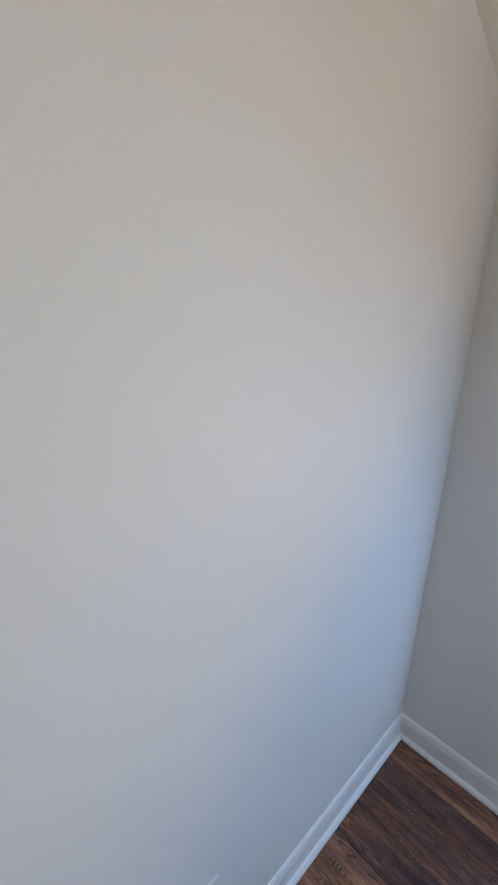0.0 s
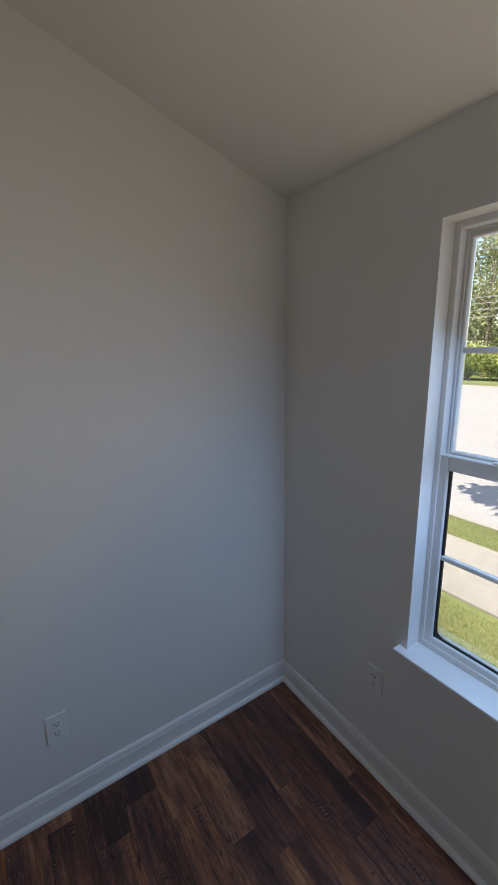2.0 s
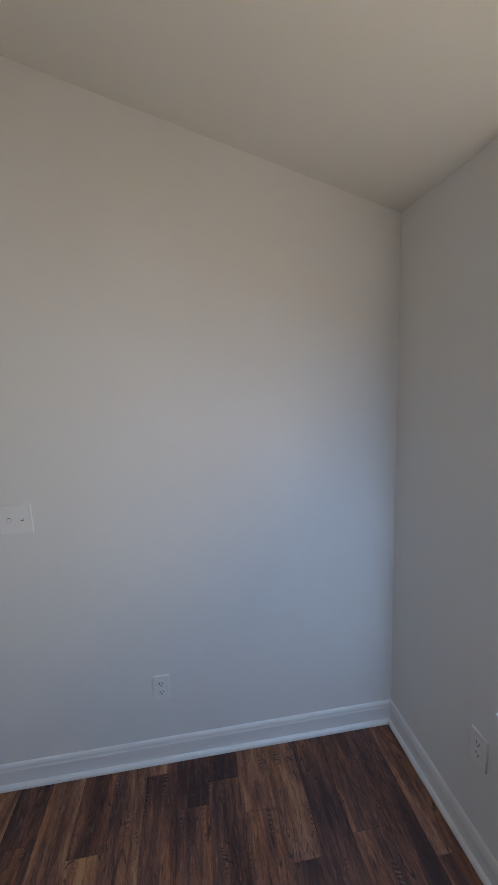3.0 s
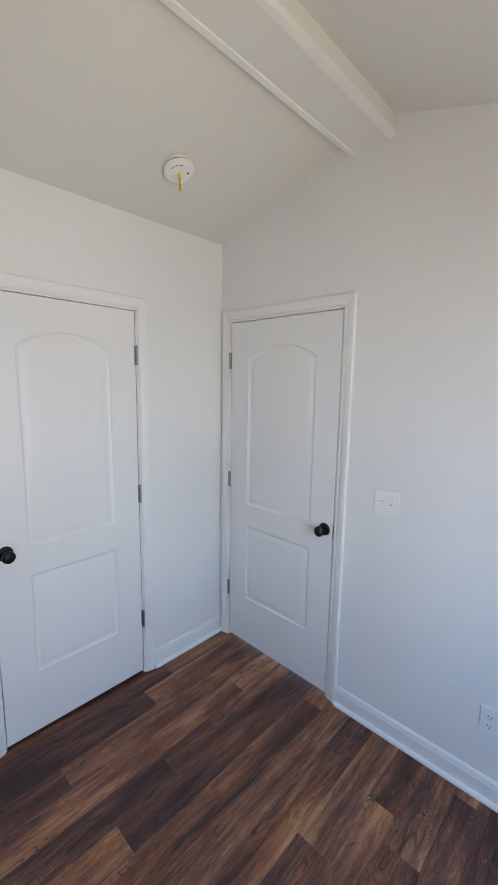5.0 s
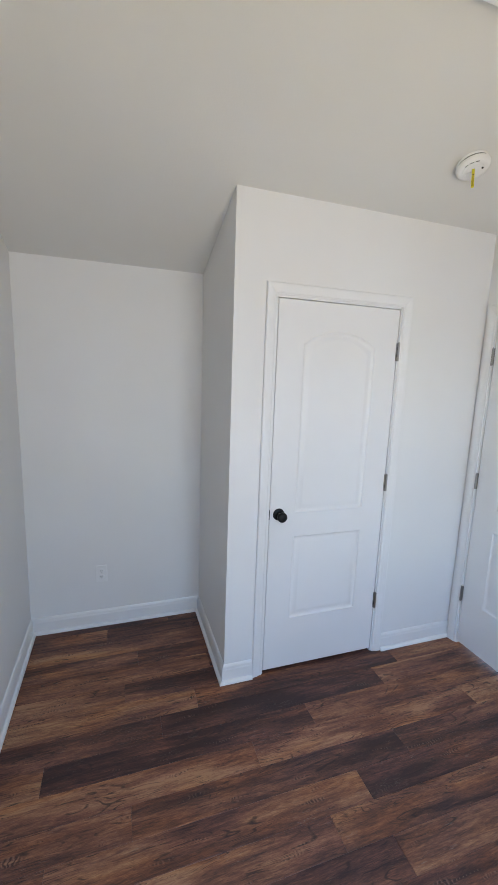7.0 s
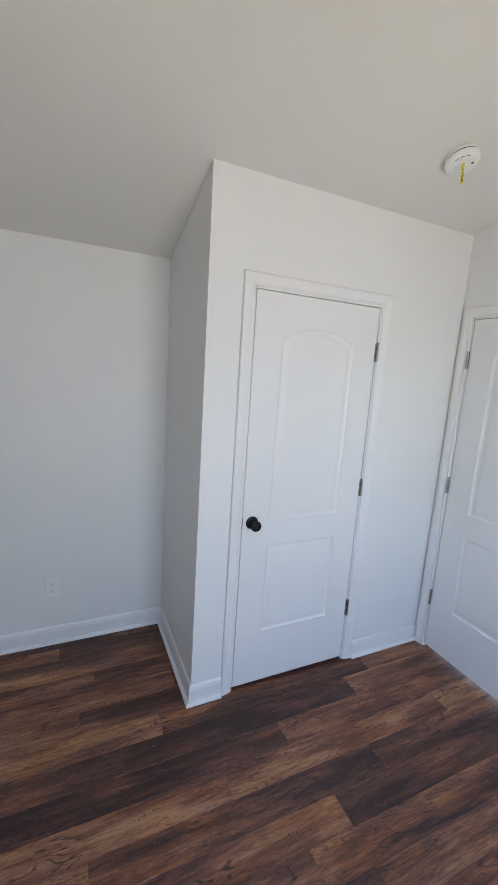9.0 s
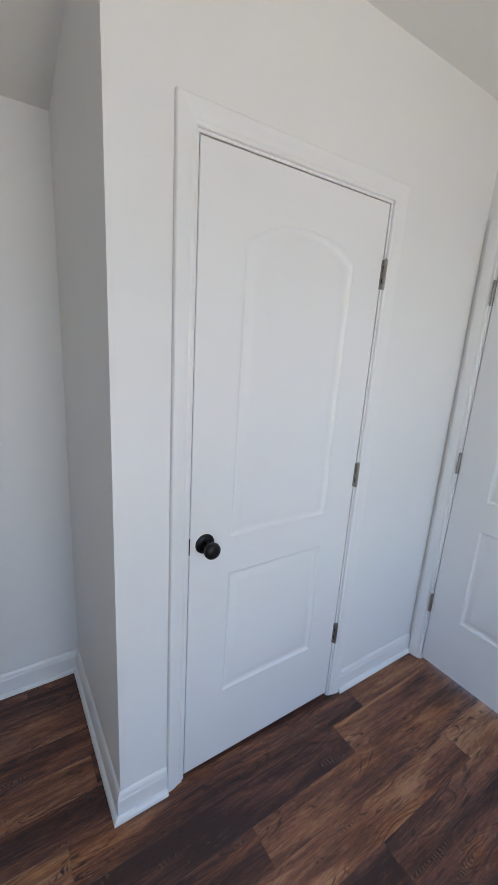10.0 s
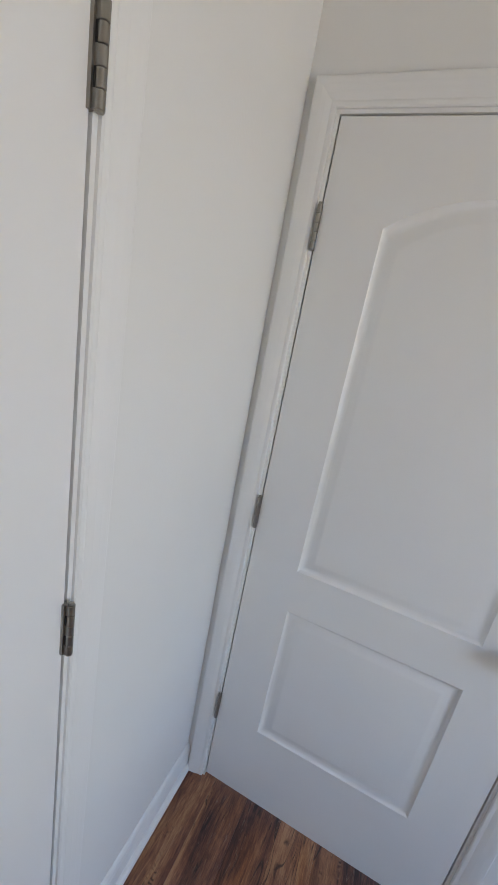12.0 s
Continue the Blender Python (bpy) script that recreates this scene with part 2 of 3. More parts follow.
def box(bm, lo, hi, bevel=0.0, seg=1):
    r = bmesh.ops.create_cube(bm, size=1)
    for v in r["verts"]:
        v.co = Vector([lo[k] + (v.co[k] + 0.5) * (hi[k] - lo[k]) for k in range(3)])
    if bevel:
        es = list({e for v in r["verts"] for e in v.link_edges})
        bmesh.ops.bevel(bm, geom=es, offset=bevel, segments=seg, profile=0.5, affect="EDGES")
    return bm


def boxes(*items, bevel=0.0, seg=1):
    bm = bmesh.new()
    for lo, hi in items:
        box(bm, lo, hi, bevel, seg)
    return bm


def prism(bm, poly, axis, lo, hi):
    """A convex polygon in the two other axes, drawn out along axis."""
    others = [k for k in range(3) if k != axis]

    def at(p, h):
        c = [0.0] * 3
        c[others[0]], c[others[1]], c[axis] = p[0], p[1], h
        return bm.verts.new(c)
    a = [at(p, lo) for p in poly]
    b = [at(p, hi) for p in poly]
    bm.faces.new(a)
    bm.faces.new(b)
    for k in range(len(poly)):
        bm.faces.new((a[k], a[k - 1], b[k - 1], b[k]))
    return bm


def lathe(bm, profile, m=Matrix(), n=24):
    """Turns (radius, height) pairs round the local z axis."""
    rings = []
    for r, h in profile:
        if r < 1e-6:
            rings.append([bm.verts.new(m @ Vector((0, 0, h)))])
        else:
            rings.append([bm.verts.new(m @ Vector((r * math.cos(2 * math.pi * k / n), r * math.sin(2 * math.pi * k / n), h))) for k in range(n)])
    for a, b in zip(rings, rings[1:]):
        for k in range(n):
            q = [a[k % len(a)], a[(k + 1) % n % len(a)], b[(k + 1) % n % len(b)], b[k % len(b)]]
            q = list(dict.fromkeys(q))
            if len(q) > 2:
                bm.faces.new(q)
    return bm


def sweep(path, normal, profile, only=None):
    """Bmeshes, one a stretch of the path, of a moulding mitred at the bends. The profile's pairs are the way out (direction x normal) and off the wall (normal)."""
    n = Vector(normal)
    pts = [Vector(p) for p in path]
    dirs = [(b - a).normalized() for a, b in zip(pts, pts[1:])]
    outs = [d.cross(n) for d in dirs]
    made = []
    for k, (d, o) in enumerate(zip(dirs, outs)):
        bm = bmesh.new()
        ends = []
        for at, other in ((k, k - 1), (k + 1, k + 1)):
            ring = []
            for u, v in profile:
                p = pts[at] + o * u + n * v
                if 0 <= other < len(dirs):
                    d2, o2 = dirs[other], outs[other]
                    s = (o + o2)
                    s = s / s.dot(o) if abs(s.dot(o)) > 1e-6 else o
                    p = pts[at] + s * u + n * v
                ring.append(bm.verts.new(p))
            ends.append(ring)
        m = len(profile)
        for j in range(m):
            bm.faces.new((ends[0][j], ends[0][(j + 1) % m], ends[1][(j + 1) % m], ends[1][j]))
        bm.faces.new(ends[0])
        bm.faces.new(ends[1])
        made.append(bm)
    return made


# ---- plan ----
EAST, WEST, SOUTH, CLOSET = 2.686, -0.717, -2.61, -1.54
RIDGE_X, EAVE, SLOPE = 0.985, 2.285, 0.3098
RIDGE_Z = EAVE + SLOPE * (RIDGE_X - WEST)


def ceiling_z(x):
    return RIDGE_Z - SLOPE * abs(x - RIDGE_X)


T = 0.15  # outer walls
t_in = 0.115
D2 = (0.088, 0.853)  # room door, along x
D1 = (-1.312, -0.604)  # closet door, along y
DOOR_TOP, JAMB = 2.045, 0.020
WIN = (-1.880, -0.690, 0.642, 2.039)  # clear opening y, y, z, z


def gable(bm, x0, x1, z0, y0, y1):
    """Part of a wall along x under the sloping ceiling."""
    xs = [x0] + ([RIDGE_X] if x0 < RIDGE_X < x1 else []) + [x1]
    for a, b in zip(xs, xs[1:]):
        prism(bm, [(a, z0), (b, z0), (b, ceiling_z(b) + 0.05), (a, ceiling_z(a) + 0.05)], 1, y0, y1)


bm = bmesh.new()
o0, o1, otop = D2[0] - 0.003 - JAMB, D2[1] + 0.003 + JAMB, DOOR_TOP + 0.003 + JAMB
gable(bm, WEST - T, o0, -0.1, 0, t_in)
gable(bm, o1, EAST, -0.1, 0, t_in)
gable(bm, o0, o1, otop, 0, t_in)
single("wall_north", bm, M_WALL, "light greige painted gable wall with a white door", "wall", "structure")

bm = bmesh.new()
gable(bm, WEST - T, EAST + T, -0.1, SOUTH - T, SOUTH)
single("wall_south", bm, M_WALL, "plain light greige painted wall under the sloping ceiling", "wall", "structure")

bm = boxes(((WEST - T, SOUTH, -0.1), (WEST, 0, EAVE + 0.03)))
single("wall_west", bm, M_WALL, "low light greige painted wall beside the closet", "wall", "structure")

w0, w1, wz0, wz1 = WIN[0] - 0.012, WIN[1] + 0.012, WIN[2] - 0.02, WIN[3] + 0.012
bm = boxes(((EAST, SOUTH - T, -0.1), (EAST + T, w0, EAVE + 0.03)), ((EAST, w1, -0.1), (EAST + T, t_in, EAVE + 0.03)),
           ((EAST, w0, -0.1), (EAST + T, w1, wz0)), ((EAST, w0, wz1), (EAST + T, w1, EAVE + 0.03)))
single("wall_east", bm, M_WALL, "light greige painted wall with a white window", "wall", "structure")

bm = bmesh.new()
c0, c1 = D1[0] - 0.003 - JAMB, D1[1] + 0.003 + JAMB
top_in, top_out = ceiling_z(-t_in) + 0.04, ceiling_z(0) + 0.04
for y0, y1, z0 in ((CLOSET, c0, -0.1), (c1, 0, -0.1), (c0, c1, otop)):
    prism(bm, [(-t_in, z0), (0, z0), (0, top_out), (-t_in, top_in)], 1, y0, y1)
single("wall_closet_front", bm, M_WALL, "light greige closet wall with a white door", "wall", "structure")
bm = bmesh.new()
prism(bm, [(WEST, -0.1), (-t_in, -0.1), (-t_in, ceiling_z(-t_in) + 0.04), (WEST, EAVE + 0.04)], 1, CLOSET, CLOSET + t_in)
single("wall_closet_side", bm, M_WALL, "narrow light greige side wall of the closet", "wall", "structure")

for name, xa, xb in (("ceiling", WEST - T - 0.25, RIDGE_X), ("ceiling", RIDGE_X, EAST + T + 0.3)):
    bm = bmesh.new()
    za, zb = ceiling_z(xa), ceiling_z(xb)
    prism(bm, [(xa, za), (xb, zb), (xb, zb + 0.16), (xa, za + 0.16)], 1, SOUTH - T - 0.25, t_in + 0.25)
    single(name, bm, M_CEIL, "off-white painted sloping ceiling rising to the ridge beam", "ceiling", "structure")

# ridge beam with edge mouldings
bx0, bx1, bz = 0.847, 1.056, 2.708
beam = thing("ridge_beam", Matrix(), "white boxed ridge beam with moulded lower edges under the ceiling", "beam", kind="structure")
bm = bmesh.new()
prism(bm, [(bx0 + 0.006, bz), (bx1 - 0.006, bz), (bx1 - 0.006, ceiling_z(bx1) + 0.02), (RIDGE_X, RIDGE_Z + 0.02), (bx0 + 0.006, ceiling_z(bx0) + 0.02)], 1, SOUTH, 0)
part("beam_casing", bm, M_CEIL, beam)
prof = [(0, 0), (0.022, 0), (0.024, 0.004), (0.022, 0.010), (0.014, 0.014), (0.010, 0.020), (0.004, 0.026), (-0.001, 0.026), (-0.001, 0)]
for s, bx in ((1, bx0), (-1, bx1)):
    bm = bmesh.new()
    prism(bm, [(bx + s * u, bz - 0.006 + v) for u, v in prof], 1, SOUTH, 0)
    part("edge_moulding", bm, M_TRIM, beam)

# ---- mouldings ----
CASING = [(0.0, 0.0), (0.0, 0.0055), (0.003, 0.0080), (0.009, 0.0085), (0.013, 0.0078), (0.016, 0.0090), (0.026, 0.0125), (0.038, 0.0150),
          (0.048, 0.0160), (0.053, 0.0160), (0.056, 0.0140), (0.057, 0.0110), (0.057, 0.0)]
BASE = [(0.0, 0.0), (0.013, 0.0), (0.013, 0.076), (0.0125, 0.080), (0.0112, 0.083), (0.0105, 0.088), (0.0095, 0.096), (0.0060, 0.103), (0.003, 0.106), (0.0, 0.107)]
SHOE = [(0.013, 0.0), (0.028, 0.0), (0.0275, 0.008), (0.025, 0.014), (0.020, 0.0185), (0.013, 0.020)]


def baseboard(path):
    bases, shoes = sweep(path, (0, 0, 1), BASE), sweep(path, (0, 0, 1), SHOE)
    for a, b in zip(bases, shoes):
        ob = single("baseboard", a, M_TRIM, "white moulded baseboard along the foot of the wall", "baseboard", "structure")
        part("shoe_moulding", b, M_TRIM, ob)


baseboard([(D2[1] + 0.069, 0, 0), (EAST, 0, 0), (EAST, SOUTH, 0), (WEST, SOUTH, 0), (WEST, CLOSET, 0), (0, CLOSET, 0), (0, D1[0] - 0.069, 0)])
baseboard([(0, D1[1] + 0.069, 0), (0, -0.001, 0)])


# ---- doors ----
def outline(x0, x1, z0, z1, rise, off):
    """A panel's outline, moved inwards by off; the top is arched by rise."""
    xs0, xs1, za, zb = x0 + off, x1 - off, z0 + off, z1 - off
    pts = [(xs0, za), (xs1, za)]
    n = 14 if rise else 1
    for k in range(n + 1):
        u = 1 - 2 * k / n
        zz = zb + rise * (1 - abs(u) ** 2.2)
        pts.append(((xs0 + xs1) / 2 + u * (xs1 - xs0) / 2, zz))
    return pts


def door_slab(w, h, panels):
    bm = bmesh.new()
    rim = [bm.verts.new((x, 0, z)) for x, z in ((0.002, 0.002), (w - 0.002, 0.002), (w - 0.002, h - 0.002), (0.002, h - 0.002))]
    edges = [bm.edges.new((rim[k], rim[k - 1])) for k in range(4)]
    steps = [(0.0, 0.0), (0.003, 0.0030), (0.009, 0.0072), (0.015, 0.0085), (0.021, 0.0076), (0.035, 0.0032), (0.041, 0.0018), (0.044, 0.0016)]
    for pn in panels:
        rings = []
        for off, deep in steps:
            rings.append([bm.verts.new((x, deep, z)) for x, z in outline(*pn, off)])
        n = len(rings[0])
        for k in range(n):
            e = bm.edges.get((rings[0][k], rings[0][k - 1])) or bm.edges.new((rings[0][k], rings[0][k - 1]))
            edges.append(e)
        for a, b in zip(rings, rings[1:]):
            for k in range(n):
                bm.faces.new((a[k], a[k - 1], b[k - 1], b[k]))
        bm.faces.new(rings[-1])
    bmesh.ops.triangle_fill(bm, use_beauty=True, use_dissolve=False, edges=edges)
    mid = [bm.verts.new((x, 0.002, z)) for x, z in ((0, 0), (w, 0), (w, h), (0, h))]
    back = [bm.verts.new((x, 0.035, z)) for x, z in ((0, 0), (w, 0), (w, h), (0, h))]
    for a, b in ((rim, mid), (mid, back)):
        for k in range(4):
            bm.faces.new((a[k], a[k - 1], b[k - 1], b[k]))
    bm.faces.new(back)
    return bm


def door(name, m, w, hinge_right, label):
    """A door in its frame: local x along the wall, front towards -y, x = 0 at the left edge of the slab as seen from the room."""
    d = thing(name, m, label, "door", kind="structure")
    bottom, top = 0.018, DOOR_TOP
    h = top - bottom
    panels = [(0.146, w - 0.142, 0.945 - bottom, 1.835 - bottom, 0.068), (0.146, w - 0.142, 0.322 - bottom, 0.808 - bottom, 0.0)]
    bm = door_slab(w, h, panels)
    bmesh.ops.translate(bm, verts=bm.verts, vec=(0, 0.001, bottom))
    part("slab", bm, M_DOOR, d, "white moulded slab with two raised panels, arched on top", smooth=True)
    j = JAMB
    for lo, hi in (((-0.0032 - j, 0.0, 0), (-0.0032, t_in, top + 0.0032)), ((w + 0.0032, 0.0, 0), (w + 0.0032 + j, t_in, top + 0.0032)),
                   ((-0.0032 - j, 0.0, top + 0.0032), (w + 0.0032 + j, t_in, top + 0.0032 + j))):
        part("jamb", boxes((lo, hi)), M_TRIM, d)
    for lo, hi in (((-0.0032, 0.038, 0), (0.009, 0.070, top + 0.0032)), ((w - 0.009, 0.038, 0), (w + 0.0032, 0.070, top + 0.0032)),
                   ((0.009, 0.038, top - 0.009), (w - 0.009, 0.070, top + 0.0032))):
        part("door_stop", boxes((lo, hi)), M_TRIM, d)
    c = 0.011
    for bm in sweep([(w + c, 0, 0), (w + c, 0, top + c), (-c, 0, top + c), (-c, 0, 0)], (0, -1, 0), CASING):
        part("casing", bm, M_TRIM, d)
    side = 1 if hinge_right else 0
    hx = w + 0.0015 if side else -0.0015
    s = 1 if side else -1
    for hz in (1.822, 1.084, 0.347):
        hinge = new("hinge")
        hinge.parent = d
        hinge.matrix_basis = Matrix.Translation((hx, 0, hz))
        tagged(hinge, "satin nickel butt hinge")
        at = Matrix.Translation((s * 0.001, -0.0100, 0))
        bm = bmesh.new()
        for k in range(5):
            z0, r = -0.048 + k * 0.0192, 0.0060
            lathe(bm, [(0, z0 + 0.0002), (r - 0.0008, z0 + 0.0002), (r, z0 + 0.001), (r, z0 + 0.0180), (r - 0.0008, z0 + 0.0188), (0, z0 + 0.0188)], at, 16)
        part("knuckles", bm, M_NICKEL, hinge, smooth=True)
        bm = bmesh.new()
        lathe(bm, [(0, -0.0492), (0.0050, -0.0492), (0.0055, -0.048), (0, -0.048)], at, 12)
        lathe(bm, [(0, 0.048), (0.0046, 0.0485), (0.0040, 0.052), (0, 0.054)], at, 12)
        part("pin", bm, M_NICKEL, hinge, smooth=True)
        for own, sx in (((0, 2, 4), -s), ((1, 3), s)):
            bm = bmesh.new()
            xa, xb = sorted((sx * 0.0002, sx * 0.0024))
            box(bm, (xa, 0.0002, -0.048), (xb, 0.020, 0.048))
            for k in own:
                box(bm, (xa, -0.0100, -0.048 + k * 0.0192), (xb, 0.0002, -0.0292 + k * 0.0192))
            part("leaf", bm, M_NICKEL, hinge)
        bm = bmesh.new()
        box(bm, (-0.0078, -0.0045, -0.048), (-0.0048, 0.0008, 0.048))
        for k in (0, 2, 4) if side else range(5):
            box(bm, (-0.0048, -0.0088, -0.0480 + k * 0.0192), (-0.0020, 0.0008, -0.0288 + k * 0.0192))
        part("leaf_edge", bm, M_NICKEL, hinge)
        # solid black blocks stand for the shade in the gaps between knuckles
        if side:
            for k in (1, 3):
                part("gap_shade", boxes(((-0.0048, -0.0076, -0.0476 + k * 0.0192), (-0.0020, 0.0008, -0.0292 + k * 0.0192))), M_GASKET_SHADE, hinge, "black fill for the shade in the gaps beside the knuckles")
    kx = 0.052 if side else w - 0.052
    knob = new("door_knob")
    knob.parent = d
    knob.matrix_basis = Matrix.Translation((kx, 0.001, 0.942)) @ pose(0, 0, 0, 90)
    tagged(knob, "matte black round door knob")
    part("rose", lathe(bmesh.new(), [(0, 0.010), (0.020, 0.0095), (0.028, 0.007), (0.0325, 0.003), (0.033, 0.0), (0.0, 0.0)], n=36), M_BLACK, knob, smooth=True)
    part("knob", lathe(bmesh.new(), [(0.011, 0.008), (0.011, 0.026), (0.013, 0.031), (0.020, 0.036), (0.0255, 0.043), (0.0272, 0.050), (0.0262, 0.057), (0.0215, 0.063),
                                     (0.012, 0.066), (0.0, 0.067)], n=36), M_BLACK, knob, smooth=True)
    lx = -0.0015 if side else w + 0.0015
    part("latch_plate", boxes(((lx - 0.002, -0.0006, 0.914), (lx + 0.002, 0.012, 0.970)), bevel=0.0005), M_GASKET_SHADE, d, "dark latch plate in the door's edge")
    return d


door("door_1", pose(0, D1[0], 0, 0, 0, 90), D1[1] - D1[0], True, "closed white two-panel closet door with a black knob")
door("door_2", pose(D2[0], 0, 0), D2[1] - D2[0], False, "closed white two-panel room door with a black knob")

# ---- window ----
wy0, wy1, wz0, wz1 = WIN
win = thing("window_1", Matrix.Translation((EAST, 0, 0)), "white double-hung vinyl window with white casing and stool", "window", kind="structure")
part("window_sill", boxes(((-0.036, wy0 - 0.034, wz0 - 0.019), (0.070, wy1 + 0.034, wz0)), bevel=0.004, seg=2), M_TRIM, win, "white stool board under the window")
for lo, hi in (((-0.0015, wy0 - 0.012, wz0), (0.149, wy0, wz1)), ((-0.0015, wy1, wz0), (0.149, wy1 + 0.012, wz1)), ((-0.0015, wy0 - 0.012, wz1), (0.149, wy1 + 0.012, wz1 + 0.012))):
    part("reveal_board", boxes((lo, hi)), M_TRIM, win)
f = 0.018


def ring(x0, x1, y0, y1, z0, z1, wl, wb, wt, bevel=0.002):
    bm = bmesh.new()
    box(bm, (x0, y0, z0), (x1, y0 + wl, z1), bevel)
    box(bm, (x0, y1 - wl, z0), (x1, y1, z1), bevel)
    box(bm, (x0 + 0.0005, y0 + wl, z0), (x1 - 0.0005, y1 - wl, z0 + wb), bevel)
    box(bm, (x0 + 0.0005, y0 + wl, z1 - wt), (x1 - 0.0005, y1 - wl, z1), bevel)
    return bm


part("window_frame", ring(0.066, 0.145, wy0, wy1, wz0, wz1, f, 0.022, 0.020), M_VINYL, win)
part("parting_track", ring(0.098, 0.104, wy0 + f, wy1 - f, wz0 + 0.022, wz1 - 0.02, 0.008, 0.004, 0.006, 0.001), M_VINYL, win)
mid = 1.346
for name, x0, x1, za, zb, st, bt, tp in (("upper_sash", 0.106, 0.136, mid - 0.03, wz1 - 0.018, 0.018, 0.042, 0.024),
                                         ("lower_sash", 0.070, 0.098, wz0 + 0.020, mid + 0.006, 0.031, 0.026, 0.050)):
    sash = new(name)
    sash.parent = win
    ya, yb = wy0 + f - 0.004, wy1 - f + 0.004
    part("sash_frame", ring(x0, x1, ya, yb, za, zb, st, bt, tp, 0.003), M_VINYL, sash)
    xm = (x0 + x1) / 2
    g0, g1, g2, g3 = ya + st, yb - st, za + bt, zb - tp
    if name == "lower_sash":
        part("gasket", ring(xm - 0.003, xm + 0.006, g0 - 0.004, g1 + 0.004, g2 - 0.004, g3 + 0.004, 0.012, 0.009, 0.006, 0.0), M_GASKET_SHADE, sash, "black glazing gasket")
    zm = (g2 + g3) / 2
    part("muntin", boxes(((xm - 0.006, g0, zm - 0.009), (xm + 0.010, g1, zm + 0.009)), bevel=0.003), M_VINYL, sash)
    for z0, z1 in ((g2, zm - 0.009), (zm + 0.009, g3)):
        pane = part("pane", boxes(((xm, g0 + 0.004, z0 + 0.002), (xm + 0.003, g1 - 0.004, z1 - 0.002))), M_GLASS, sash)
        pane.visible_shadow = False
for ly in (wy1 - 0.20, wy0 + 0.20):
    lock = new("sash_lock")
    lock.parent = win
    lock.matrix_basis = Matrix.Translation((0.084, ly, mid + 0.006))
    part("lock_base", boxes(((-0.011, -0.028, 0), (0.011, 0.028, 0.005)), bevel=0.002), M_VINYL, lock)
    part("lock_lever", boxes(((-0.016, -0.030, 0.005), (0.004, 0.010, 0.013)), bevel=0.004, seg=2), M_VINYL, lock)


# ---- plates ----
def outlet(m, label):
    o = thing("wall_outlet", m, label, "outlet", "wall outlets")
    bm = boxes(((-0.035, -0.0065, -0.0575), (0.035, 0, 0.0575)), bevel=0.0018, seg=2)
    part("cover_plate", bm, M_PLATE, o)
    for s in (-1, 1):
        bm = bmesh.new()
        lathe(bm, [(0, 0), (0.0168, 0), (0.0168, 0.0008), (0.0160, 0.0015), (0, 0.0015)], Matrix.Translation((0, -0.0065, s * 0.0195)) @ pose(0, 0, 0, 90), 24)
        part("receptacle", bm, M_PLATE, o, smooth=True)
        bm = boxes(((-0.0080, -0.0084, s * 0.0195 - 0.001), (-0.0052, -0.0074, s * 0.0195 + 0.0080)), ((0.0052, -0.0084, s * 0.0195), (0.0080, -0.0074, s * 0.0195 + 0.0070)),
                   ((-0.0026, -0.0084, s * 0.0195 - 0.0095), (0.0026, -0.0074, s * 0.0195 - 0.0052)))
        part("slots", bm, M_DARK, o)
    part("screw", lathe(bmesh.new(), [(0, 0), (0.003, 0), (0.0025, 0.001), (0, 0.0012)], Matrix.Translation((0, -0.006, 0)) @ pose(0, 0, 0, 90), 12), M_PLATE, o)
    return o


outlet(pose(1.618, 0, 0.355), "white duplex outlet low on the gable wall")
outlet(pose(EAST, -0.567, 0.418, 0, 0, -90), "white duplex outlet low beneath the window wall's corner")
outlet(pose(WEST, -2.186, 0.360, 0, 0, 90), "white duplex outlet low in the alcove")

sw = thing("light_switch", pose(1.128, 0, 1.158), "white double toggle switch plate beside the room door", "light switch")
part("cover_plate", boxes(((-0.058, -0.0065, -0.0575), (0.058, 0, 0.0575)), bevel=0.0018, seg=2), M_PLATE, sw)
for s in (-1, 1):
    # shade around each toggle, laid on as a darker grey rectangle
    part("toggle_shade", boxes(((s * 0.023 - 0.0055, -0.0066, -0.008), (s * 0.023 + 0.0055, -0.0058, 0.008)), bevel=0.0003), M_NICKEL, sw)
    tg = part("toggle", boxes(((-0.0042, -0.012, -0.005), (0.0042, 0, 0.005)), bevel=0.0015, seg=2), M_PLATE, sw)
    tg.matrix_basis = Matrix.Translation((s * 0.023, -0.006, 0.001)) @ pose(0, 0, 0, -28 * s)
    for z in (-0.030, 0.030):
        part("screw", lathe(bmesh.new(), [(0, 0), (0.003, 0), (0.0025, 0.001), (0, 0.0012)], Matrix.Translation((s * 0.023, -0.006, z)) @ pose(0, 0, 0, 90), 10), M_PLATE, sw)

# ---- smoke alarm ----
tilt = math.degrees(math.atan(SLOPE))
ax, ay = 0.352, -0.580
alarm = thing("smoke_alarm", Matrix.Translation((ax, ay, ceiling_z(ax))) @ pose(0, 0, 0, 180, -tilt, 0), "round white smoke alarm with yellow pull tag on sloping ceiling", "smoke alarm")
part("mounting_ring", lathe(bmesh.new(), [(0, 0), (0.062, 0), (0.0645, 0.003), (0.0635, 0.012), (0, 0.010)], n=48), M_PLATE, alarm, smooth=True)
# shade between mounting and housing, put in as a near-black ring
part("slot_shade", lathe(bmesh.new(), [(0, 0.012), (0.062, 0.012), (0.062, 0.0185), (0, 0.0185)], n=48), M_DARK, alarm, "near-black ring for the shade behind the housing")
